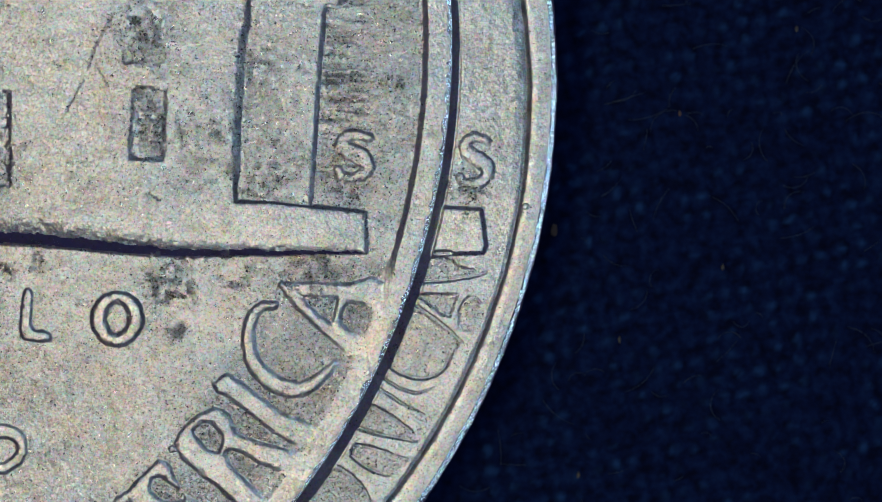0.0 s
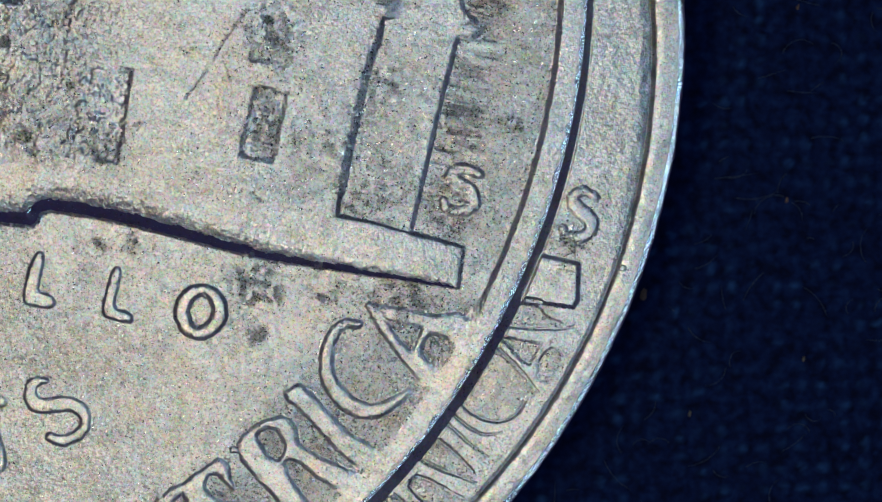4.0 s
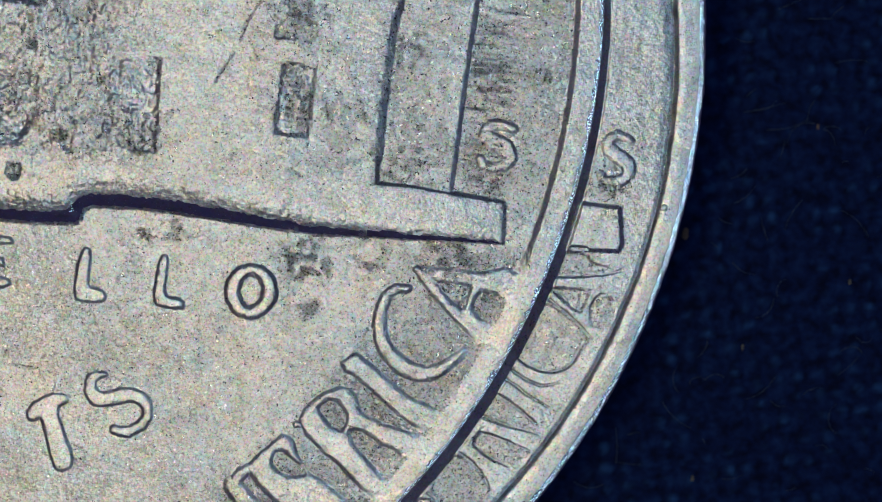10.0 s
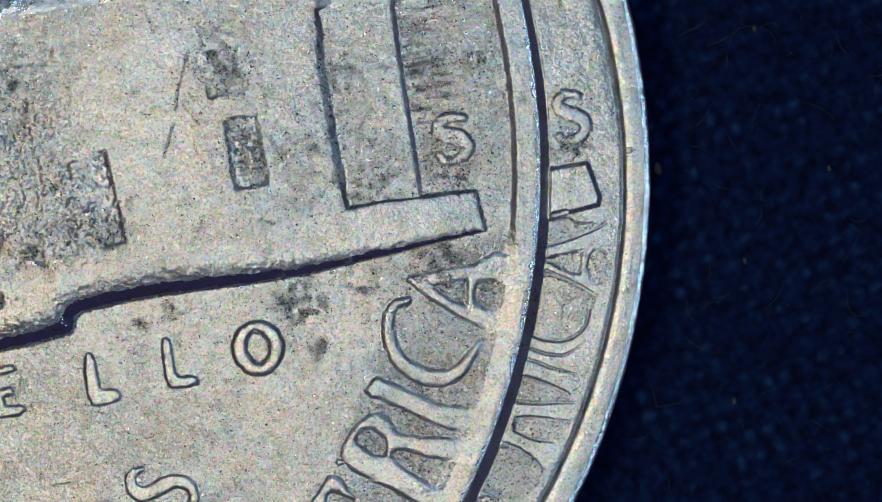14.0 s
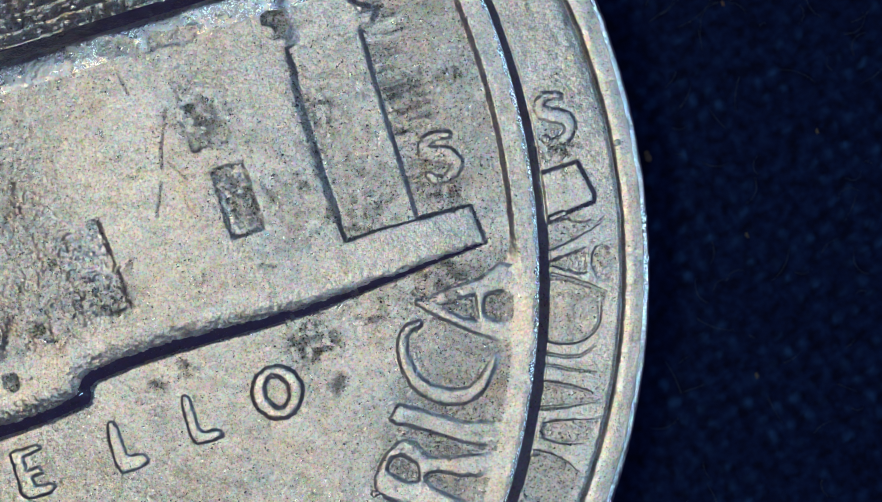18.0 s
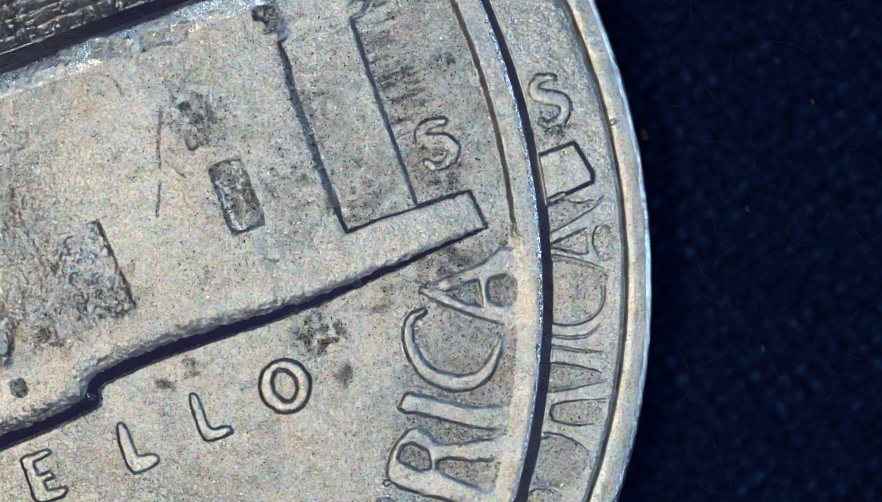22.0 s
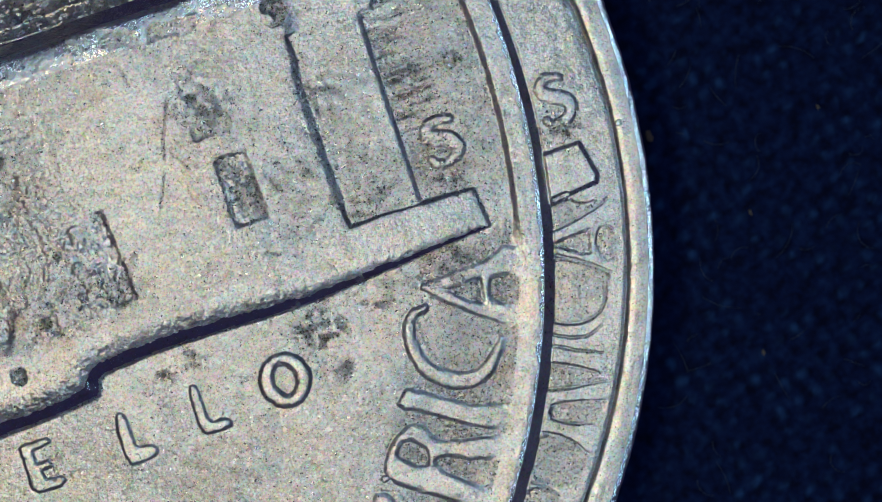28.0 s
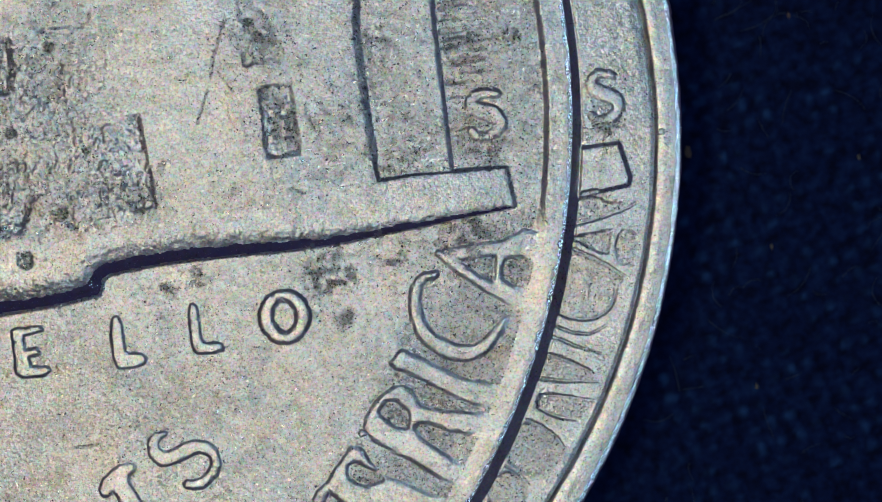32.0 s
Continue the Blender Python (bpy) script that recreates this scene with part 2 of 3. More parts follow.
LETTERS.append(("T", "value", [], [[(84, 826), (90, 805), (118, 783), (145, 779), (154, 789), (131, 804), (163, 865), (179, 902), (154, 916), (142,
        903), (116, 837), (108, 819), (97, 835)]], []))
LETTERS.append(("S", "value", [[(211, 735, 3), (193, 743, 7), (189, 762, 8), (203, 779, 11), (230, 775, 11), (259, 765, 11), (282, 770, 9), (296, 787,
        7), (292, 809, 7), (267, 830, 8), (242, 830, 6)]], [], []))
LETTERS.append(("A", "arc", [], [[(735, 477), (768, 474), (803, 472), (853, 472), (892, 457), (912, 466), (900, 583), (863, 587), (845, 577), (798,
        540), (760, 507)]], [[(762, 490), (842, 490), (831, 541), (818, 539), (795, 523)], [(852, 496), (876, 496), (905, 503), (925, 535), (905,
        582), (865, 557), (836, 537), (844, 512)]]))
LETTERS.append(("C", "arc", [[(725, 513, 3), (703, 518, 5), (688, 535, 6), (683, 562, 7), (686, 594, 8), (700, 624, 10), (731, 649, 11), (765, 660,
        10), (795, 652, 8), (820, 632, 5), (838, 610, 3)]], [], []))
LETTERS.append(("I", "arc", [], [[(630, 660), (649, 642), (679, 660), (746, 705), (785, 717), (814, 732), (782, 757), (753, 741), (729, 728), (686,
        697), (653, 675), (636, 669)]], []))
LETTERS.append(("R", "arc", [], [[(569, 768), (572, 755), (585, 738), (600, 722), (612, 713), (630, 705), (645, 707), (657, 717), (663, 735), (670,
        748), (690, 752), (720, 762), (760, 770), (810, 780), (770, 865), (720, 890), (690, 872), (670, 855), (650, 838), (620, 818), (590, 798),
        (575, 783)]], [[(591, 748), (600, 730), (612, 722), (630, 726), (645, 738), (653, 752), (652, 770), (645, 783), (632, 783), (618, 775), (605,
        762)], [(650, 784), (656, 771), (670, 768), (688, 773), (705, 783), (725, 793), (760, 800), (820, 820), (780, 880), (740, 870), (705, 840),
        (685, 823), (665, 805)]]))
LETTERS.append(("E", "arc", [], [[(484, 865), (538, 803), (552, 807), (567, 832), (583, 858), (625, 880), (740, 945), (695, 992), (582, 940), (543,
        916), (509, 890)]], [[(521, 844), (529, 826), (546, 823), (562, 836), (590, 846), (596, 868), (567, 877), (543, 871), (527, 860)]]))
LETTERS.append(("M", "arc", [[(461, 898, 10), (494, 930, 14), (560, 985, 18)], [(461, 898, 7), (478, 875, 6)]], [], []))
LETTERS.append(("S", "mint", [[(874, 207, 2), (856, 204, 3), (838, 207, 5), (828, 219, 7), (834, 231, 9), (853, 238, 10), (869, 248, 9), (875, 260,
        7), (866, 272, 5), (848, 280, 4), (831, 278, 4), (822, 268, 2)]], [], []))
LETTERS.append(("S", "ghost", [[(1083, 201, 2), (1064, 194, 3), (1048, 201, 4), (1044, 215, 6), (1057, 228, 8), (1076, 236, 8), (1087, 250, 7), (1083,
        265, 5), (1067, 277, 4), (1048, 277, 3), (1039, 267, 2)]], [], []))
LETTERS.append(("O", "small", [], [], []))
RISE = {"small": (3.7, 5.5), "value": (3.0, 5.5), "arc": (3.6, 8), "mint": (3.5, 6.5), "ghost": (2.9, 6.5)}  # height, width of the flank
SQUASHED_STEP = [(940, 326), (1077, 325), (1089, 386), (1085, 395), (940, 408)]
# hollows left between the flattened letters of the first strike
POCKETS = [[(960, 416), (1034, 408), (1042, 424), (1096, 431), (1050, 445), (960, 457)], [(970, 477), (1048, 473), (1037, 515), (1022, 513)], [(1052,
        534), (1052, 502), (1063, 481), (1079, 477), (1092, 489), (1096, 520), (1076, 541)], [(925, 600), (950, 520), (976, 502), (1020, 530), (1061,
        558), (1047, 580), (1037, 604), (1015, 622), (986, 628), (952, 620)]]
POCKETS += [[(890, 676), (915, 677), (960, 703), (988, 723), (982, 733), (945, 735), (905, 729), (880, 722)], [(874, 756), (900, 748), (930, 757),
        (955, 768), (984, 771), (962, 785), (950, 803), (920, 800), (895, 785), (878, 770)], [(838, 800), (858, 794), (882, 807), (906, 831), (918,
        853), (898, 878), (864, 892), (830, 884), (808, 862)], [(770, 900), (805, 872), (832, 892), (846, 920), (810, 965), (770, 945)]]
# thin furrows beside the flattened limbs, (x, y, half width)
FURROWS = [[(985, 456, 3), (1020, 452, 3), (1050, 446, 2.5), (1075, 440, 2), (1098, 431, 1)], [(978, 500, 3), (1005, 515, 2), (1035, 536, 2), (1062,
        558, 1)], [(928, 632, 2), (945, 641, 3), (962, 648, 2.5), (988, 652, 2), (1016, 642, 1)], [(918, 650, 3), (940, 660, 2.5), (962, 673, 2),
        (1002, 690, 1)], [(908, 679, 2), (960, 706, 2), (985, 724, 1)]]
FURROWS += [[(893, 722, 3), (930, 731, 2.5), (962, 735, 2), (992, 739, 1)], [(886, 750, 2), (928, 757, 2), (978, 771, 1)], [(878, 772, 2), (905, 790,
        2.5), (945, 803, 1)], [(938, 611, 3), (958, 621, 3), (988, 627, 3), (1016, 620, 2.5), (1034, 603, 2), (1041, 580, 1)], [(856, 791, 2.5), (882,
        806, 2.5), (905, 830, 2.5), (919, 853, 1)]]
FURROWS += [[(1052, 505, 2), (1062, 483, 2), (1078, 477, 1.5), (1091, 488, 1)], [(1005, 402, 4), (1030, 400, 3)], [(808, 868, 2.5), (832, 887, 2),
        (845, 905, 1)]]
PITS = [(138, 219, 12), (94, 27, 10), (80, 325, 12), (463, 54, 10), (644, -75, 26), (8, 398, 15), (12, 173, 13), (452, 28, 9)]
# dark green tarnish: place, size, strength
STAINS = [(531, 490, 34, 1.0), (560, 498, 20, 0.8), (653, 464, 26, 0.9), (709, 253, 50, 0.4), (592, 199, 40, 0.4), (302, 463, 22, 0.5), (910, 112, 20, 0.8),
          (707, 413, 30, 0.3), (555, 572, 16, 0.8), (671, 89, 50, 0.4), (780, 440, 50, 0.6), (690, 320, 40, 0.4), (485, 210, 30, 0.5),
          (470, 50, 45, 0.5), (220, 320, 30, 0.6), (245, 485, 14, 0.9), (840, 300, 40, 0.6), (1060, 300, 40, 0.5), (830, 428, 30, 0.4), (267, 260, 10, 0.8), (320, 90, 40, 0.15), (590, 300, 50, 0.2)]
SCRATCHES = [[(414, 12, 0.5), (382, 83, 1), (373, 118, 0.5)], [(366, 137, 0.5), (340, 195, 0.5)], [(387, 107, 0.5), (411, 146, 0.5)], [(46, 738, 0.3), (70, 741, 1.5), (90, 738, 0.3)],
             [(351, -62, 0.4), (356, -27, 0.6)], [(490, 330, 0.4), (515, 341, 0.5)], [(540, 208, 0.5), (546, 232, 0.4)]]

SHELF = -3.0  # level of the crescent under the field
FIELD, RIM_BAND, OUTER, WALL_ID, PANEL_ID, ATTIC_ID = 0, 1, 2, 3, 4, 5
WINDOW_ID, LETTER_ID, STEP_ID = 10, 30, 60


def curved(pts):
    """A stroke rounded through its points."""
    out = []
    for k in range(len(pts) - 1):
        a, b, c, d = (np.array(pts[min(max(i, 0), len(pts) - 1)], float) for i in (k - 1, k, k + 1, k + 2))
        for t in (0, 0.25, 0.5, 0.75):
            out.append(tuple(0.5 * (2 * b + (c - a) * t + (2 * a - 5 * b + 4 * c - d) * t * t + (3 * b - a - 3 * c + d) * t ** 3)))
    return out + [tuple(pts[-1])] if len(pts) > 2 else list(pts)


def rounded(pts, times=1):
    """A closed outline with its corners cut, and cut again."""
    for _ in range(times):
        pts = [(a[0] * (1 - k) + b[0] * k, a[1] * (1 - k) + b[1] * k) for a, b in zip(pts, pts[1:] + pts[:1]) for k in (0.25, 0.75)]
    return pts


def away(x, y, circle):
    return np.hypot(x - circle[0], y - circle[1]) - circle[2]


def relief(x, y):
    """Height over the field and the part it belongs to, in die units."""
    part_id = np.zeros(x.shape, int)
    rough = np.full(x.shape, 1.0)
    waves = 0.9 * grain_at(x, y, 90, 1) + 1.8 * grain_at(x, y, 210, 83) + 0.3 * grain_at(x, y, 36, 103)
    z = waves.copy()

    def near(pts, margin=40):
        xs, ys = [p[0] for p in pts], [p[1] for p in pts]
        return (x > min(xs) - margin) & (x < max(xs) + margin) & (y > min(ys) - margin) & (y < max(ys) + margin)

    def lift(where, d, height, flank, ident):
        zz = z[where]
        up = ramp(1 - d / flank)
        gain = 0.5 * (height - zz + np.sqrt((height - zz) ** 2 + 2))
        z[where] = zz + gain * up
        if ident is not None:
            part_id[where] = np.where(d < flank, ident, part_id[where])

    def press(where, d, depth, flank, roughness=None):
        z[where] -= depth * ramp(1 - d / flank)
        if roughness:
            rough[where] = np.where(d < flank, roughness, rough[where])

    # second strike's rim, its cliff, and the crescent that the first strike left
    inner = away(x, y, BAND)
    top, foot = away(x, y, CLIFF_TOP), away(x, y, CLIFF_FOOT)
    soft = 12 + 47 * ease((y - 400) / 160)
    z += 6.8 * ramp((inner + soft * 0.5) / soft)
    rough = np.where(inner > 0, 0.88, 1.1 + 0.55 * ease((inner + 230) / 100) * ease((y - 380) / 90))
    rough = rough + 0.2 * ease((x - 775) / 15) * ease((330 - y) / 40) * (inner < 0)
    part_id[inner > -soft * 0.3] = RIM_BAND
    fall = np.clip(top / np.maximum(top - foot, 1e-6), 0, 1)
    fall = np.where(top < 0, 0, np.where(foot > 0, 1, fall))
    z = z - 1.4 * np.clip((top + 10 + 1.5 * grain_at(x, y, 12, 90)) / 10, 0, 1.2)
    groove = away(x, y, GROOVE)
    shelf = SHELF - 2.0 * ease((y - 430) / 200) * ease((-5 - groove) / 70) + 0.5 * grain_at(x, y, 60, 3) - 2.2 * ease((groove + 9) / 9)
    shelf = shelf - 3.2 * ease((groove + 24) / 22) * ease((330 - y) / 200) - 2 * ramp(1 - foot / 4)
    z = z * (1 - fall) + shelf * fall
    part_id[foot > 1] = OUTER
    rough = np.where(fall > 0.98, 0.88, np.where(fall > 0, 0.45, np.where(top > -8 + 4 * grain_at(x, y, 11, 97), 0.3, rough)))
    rough = np.where((np.abs(inner) < soft * 0.5) & (y < 470), 0.6, rough)

    # building: its foot falls inward from the outline, its other sides outward
    d = from_shape(x, y, WALL)
    at_foot = np.abs(from_stroke(x, y, [(px, py, 0) for px, py in FOOT]) - np.abs(d)) < 0.5
    height = 5.5 + 20.5 * np.clip((880 - x) / 620, 0, 1)
    flush = ease((x - 640) / 40) * ease((60 - y) / 60)
    height = height - (height - 4.6) * flush
    flank = np.where(at_foot, 8 + 20 * np.clip((880 - x) / 620, 0, 1), 10.0)
    flank = np.where(at_foot, flank + 3 * grain_at(x, y, 30, 61) + 2.0 * grain_at(x, y, 7, 66), flank)
    flank = np.where((x > 600) & (x < 700) & (y < 333), 11 + 17 * ease((325 - y) / 60) * ease((y + 25) / 40) + 1.5 * grain_at(x, y, 16, 91), flank)
    e = np.where(at_foot, d + flank, d)
    round_off = 6 + 24 * np.clip((880 - x) / 620, 0, 1)
    body = np.where(at_foot, height * (1 - np.clip((e + round_off) / (flank + round_off), 0, 1) ** 1.6),
                    height * ramp(1 - e / flank) - 1.2 * (1 - flush) * np.exp(-np.maximum(0, -e) / 7))
    body = body + at_foot * (e < flank) * np.clip((880 - x) / 620, 0, 1) * 0.9 * grain_at(x, y, 8, 71) * ease((e + 50) / 30) * ease((-4 - e) / 14)
    body = body + waves
    panel = from_shape(x, y, PANEL)
    p = (panel < 9) & (e > -5)
    z = np.where(p, np.maximum(z, waves + 4.6 * ramp(1 - panel / 10)), z)
    part_id[p] = PANEL_ID
    w = e < flank
    z = np.where(w, np.maximum(z, body), z)
    part_id[e < flank + 1] = WALL_ID
    step = (e < flank + 1) & (y > 326) & (x > 640)
    part_id[step] = STEP_ID
    rough = np.where(e < 1, 1.0, np.where(e < flank * 0.8, np.where(at_foot, 0.25, 1.1), np.where(w, 1.4, rough)))
    rough = np.where((part_id == PANEL_ID) & (panel > 0) & (panel < 9), 0.7, rough)
    rough = np.where(e < 1, rough * (1 - 0.22 * ease((y - 290) / 50) * ease((x - 420) / 250)), rough)
    # shoulder, groove and courses over the wall
    a = (y < -85) & (x < 760)
    line = y + 5 * grain_at(x, y, 45, 72)
    slope, drop = np.clip(-85 - line, 0, 60), np.clip(-136 - line, 0, 36)
    deep = np.clip(height / 26, 0.3, 1)
    crown = body - deep * (0.0022 * slope ** 2 + 0.9 * np.where(drop < 12, drop ** 2 / 24, drop - 6))
    crown = crown + 0.7 * grain_at(x, y, 9, 73) * ease((-85 - y) / 20) * ease((y + 130) / 20)
    course = -9 * deep - 0.3 * np.clip(-172 - y, 0, 110) - 5 * (((-172 - y + 4 * grain_at(x, y, 30, 98)) / 27) % 1)
    course = course + 3.0 * grain_at(x, y, 14, 81) + 1.8 * grain_at(x * 0.7, y, 7, 82) + 0.8 * grain_at(x, y, 4, 101)
    course = course - 9 * ramp(1.5 - np.abs(x - 350 - 0.2 * (y + 190)) / 10) - 9 * ramp(1.5 - np.abs(x - 205) / 10) * ease((-215 - y) / 20)
    z = np.where(a, np.where(y < -172, course, crown), z)
    rough = np.where(a & (y < -172), 1.25, np.where(a & (y < -146), 0.3, np.where(a & (e < 0) & (y < -92) & (y > -140), 0.36, rough)))
    part_id[a & (y < -172)] = ATTIC_ID
    left = ease((250 - x) / 120) * (e < -6) * ease((y + 20) / 60) * ease((390 - y) / 50)
    ruin = 0.45 * left
    z += left * (2.0 * grain_at(x, y * 0.5, 24, 62) + 1.0 * grain_at(x, y, 10, 74) + 0.7 * grain_at(x, y * 0.7, 6, 92) + 0.7 * grain_at(x, y, 4, 102))

    for n, (shape, depth, flank) in enumerate(WINDOWS):
        where = near(shape)
        e = from_shape(x[where], y[where], shape) + 4 + 1.5 * grain_at(x[where], y[where], 14, 63) + 1.0 * grain_at(x[where], y[where], 6, 75)
        press(where, e, depth * (ease((x[where] - 175) / 65) if n == 2 else 1), flank, 1.0)
        inside = (e < flank * 0.7) & ((n != 2) | (x[where] > 205 + 12 * grain_at(x[where], y[where], 18, 99)))
        rough[where] = np.where(inside, np.clip((1.3 if n == 0 else 1.0) + 1.1 * grain_at(x[where], y[where], 20, 79) + 0.7 * grain_at(x[where], y[where], 8, 80), 0.8, 2.2 if n == 0 else 1.5), rough[where])
        z[where] += (2.0 * grain_at(x[where], y[where], 13, 67) + 1.4 * grain_at(x[where], y[where], 7, 76)) * (e < 2) * min(1, depth / 4)
        part_id[where] = np.where(e < flank, WINDOW_ID + n, part_id[where])
    for shape, depth in HOLLOWS:
        where = near(shape)
        press(where, from_shape(x[where], y[where], shape) + 5 * grain_at(x[where], y[where], 11, 77) + 2, 0.8 * depth, 8, 1.15)

    for n, (glyph, kind, strokes, outlines, holes) in enumerate(LETTERS):
        where = near([q for s in strokes + outlines for q in s] or [(449, 555)], 75)
        xx, yy = x[where], y[where]
        wob = 1.3 * grain_at(xx, yy, 9, 70 + n)
        if glyph == "O":
            e = from_ring(xx, yy, 450, 554.5, 41, 43, 24.5, 34)
        else:
            e = np.min([from_stroke(xx, yy, curved(s)) for s in strokes] + [from_shape(xx, yy, s if glyph in "EIA" else rounded(s)) for s in outlines], axis=0)
        for hole in holes:
            gap = from_shape(xx, yy, rounded(hole) if len(hole) > 6 else hole)
            e = np.maximum(e, -gap)
            rough[where] = np.where((gap < 0) & (inner[where] < -15), 1.9, rough[where])
        e = e + wob
        rise, flank = RISE[kind]
        e = e + {"value": 1.5, "arc": 1.5, "mint": -0.8, "ghost": -0.6}.get(kind, 0)
        if kind == "small":
            e = e + 2 if glyph != "O" else e
            rise, flank = (5.0, 7.5) if glyph == "O" else (rise, flank)
        rise = rise * (1 + 0.2 * grain_at(xx, yy, 55, 100))
        base = SHELF if kind == "ghost" else waves[where]
        # the metal dips a little round each letter, except where it runs into the rim
        onto = ease((inner[where] + 40) / 40) * (kind == "arc")
        z[where] -= 0.35 * ease(1 - np.abs(e - flank) / 5) * (1 - onto)
        lift(where, e, base + rise - 0.5 * np.exp(-np.maximum(0, -e) / 2.5), flank, LETTER_ID + n)
        rough[where] = np.where(e < 0, {"arc": 0.88, "mint": 0.65, "ghost": 0.65}.get(kind, 0.8), np.where(e < flank, {"arc": 0.62, "mint": 0.85, "ghost": 0.85}.get(kind, 0.7), rough[where]))

    where = near(SQUASHED_STEP)
    e = from_shape(x[where], y[where], SQUASHED_STEP)
    outside = fall[where] > 0.98
    z[where] = np.where(outside, z[where] + 5.0 * ramp(1 - (e + 1) / 9), z[where])
    rough[where] = np.where(outside & (e < 9), np.where(e < 0, 0.5, 0.4), rough[where])
    for shape in POCKETS:
        where = near(shape)
        e = from_shape(x[where], y[where], rounded(shape, 2) if len(shape) > 5 else shape)
        fade = 0.35 + 0.65 * ease((-25 - groove[where]) / 60)
        z[where] -= fade * 3.2 * ramp(1 - (e + 4) / 7) * (fall[where] > 0.98)
        rough[where] = np.where(fall[where] < 0.98, rough[where], np.where(e < 2, 1.3, rough[where]))
    for s in FURROWS:
        where = near(s)
        e = from_stroke(x[where], y[where], curved(s)) + 0.6 * grain_at(x[where], y[where], 7, 93)
        z[where] -= 1.0 * np.clip(1 - e, 0, 3.6) * (fall[where] > 0.98)
        rough[where] = np.where((fall[where] > 0.98) & (e < 1), 1.0, rough[where])

    for px, py, r in PITS:
        where = near([(px, py)])
        e = np.hypot(x[where] - px, y[where] - py) + 0.45 * r * grain_at(x[where], y[where], r * 0.7, 5)
        press(where, e - r * 0.2, 0.35 * r, r * 0.75, 2.4)
    for s in SCRATCHES:
        where = near(s)
        press(where, from_stroke(x[where], y[where], s) + 0.8 * grain_at(x[where], y[where], 8, 78), 1.2, 1.7, 1.8)
    rough = rough * (1 + 0.15 * grain_at(x, y, 130, 68) + 0.1 * grain_at(x, y, 45, 69) + 0.1 * grain_at(x, y, 17, 96))
    wear = rough + 0.3 * ruin
    rough = rough + ruin
    for px, py, r, k in STAINS:
        q = np.exp(-((x - px) ** 2 + (y - py) ** 2) / (r * r))
        wear += 2.6 * k * q * np.maximum(0, 0.35 + 1.3 * grain_at(x, y, 12, 64) + 0.5 * grain_at(x, y, 5, 65)) * (part_id != STEP_ID)

    # streaks of flowed metal beside the panel, and grain everywhere
    streak = ease((x - 780) / 10) * ease((880 - x) / 40) * ease((300 - y) / 40) * (inner < -10)
    dashes = np.maximum(0, grain_at(x, y * 9, 55, 8) + 0.25 * grain_at(x, y, 30, 94)) + 0.6 * np.maximum(0, grain_at(x, y * 7, 30, 18))
    z -= streak * 2.8 * dashes
    wear += streak * 1.1 * dashes
    streak2 = ease((fall - 0.98) * 50) * ease((180 - y) / 60)
    z += 0.5 * streak2 * grain_at(x * 4, y, 40, 9)
    z += rough * (0.3 * grain_at(x, y, 11, 11) + 0.26 * grain_at(x, y, 5.5, 12) + 0.16 * grain_at(x, y, 3.6, 95) + 0.4 * grain_at(x, y, 22, 13))
    z += 1.8 * np.minimum(0, grain_at(x, y, 7, 14) + 0.68) * rough
    return z, part_id, np.clip(wear, 0, 3)


def to_world(x, y, z):
    return np.stack([(x - COIN[0]) * UNIT, -(y - COIN[1]) * UNIT, TOP + z * UNIT], axis=-1)


# ---- meshes ----
def mesh_from(name, verts, faces, material, wear=None, kind="wear"):
    me = bpy.data.meshes.new(name)
    me.vertices.add(len(verts))
    me.vertices.foreach_set("co", np.ascontiguousarray(verts, dtype=np.float32).ravel())
    faces = np.asarray(faces, dtype=np.int32)
    me.loops.add(faces.size)
    me.loops.foreach_set("vertex_index", faces.ravel())
    me.polygons.add(len(faces))
    me.polygons.foreach_set("loop_start", np.arange(len(faces), dtype=np.int32) * 4)
    me.polygons.foreach_set("use_smooth", np.ones(len(faces), dtype=bool))
    me.update(calc_edges=True)
    me.validate()
    me.materials.append(material)
    if wear is not None:
        me.attributes.new(kind, "FLOAT", "POINT").data.foreach_set("value", np.ascontiguousarray(wear, dtype=np.float32))
    return me


def part(name, me, parent, label=""):
    ob = new(name, me)
    ob.parent = parent
    return tagged(ob, label)


def patch(name, verts, quads, material, depth=0.0, wear=None, kind="wear"):
    """A mesh of those quads alone, with its sides drawn down by depth."""
    used, index = np.unique(quads, return_inverse=True)
    v, f = verts[used], index.reshape(-1, 4)
    w = None if wear is None else wear[used]
    if depth:
        edges = np.concatenate([f[:, [k, (k + 1) % 4]] for k in range(4)])
        key = np.sort(edges, axis=1)
        _, first, count = np.unique(key, axis=0, return_index=True, return_counts=True)
        rim = edges[first[count == 1]]
        around, place = np.unique(rim, return_inverse=True)
        place = place.reshape(-1, 2) + len(v)
        n = len(around)
        low = v[around].copy()
        low[:, 2] -= depth
        v = np.concatenate([v, v[around], low])
        w = None if w is None else np.concatenate([w, w[around], w[around]])
        f = np.concatenate([f, np.stack([place[:, 1], place[:, 0], place[:, 0] + n, place[:, 1] + n], axis=1)])
    return mesh_from(name, v, f, material, w, kind)


def grid(xs, ys):
    x, y = np.meshgrid(xs, ys)
    z, part_id, wear = relief(x, y)
    verts = to_world(x, y, z).reshape(-1, 3)
    n = len(xs)
    i = np.arange(len(ys) - 1)[:, None] * n + np.arange(n - 1)[None, :]
    quads = np.stack([i, i + n, i + n + 1, i + 1], axis=-1)
    return x, y, verts, quads, part_id, wear.ravel()


coin = tagged(new("coin"), "worn off-centre double-struck nickel coin lying on navy cloth", "coin")

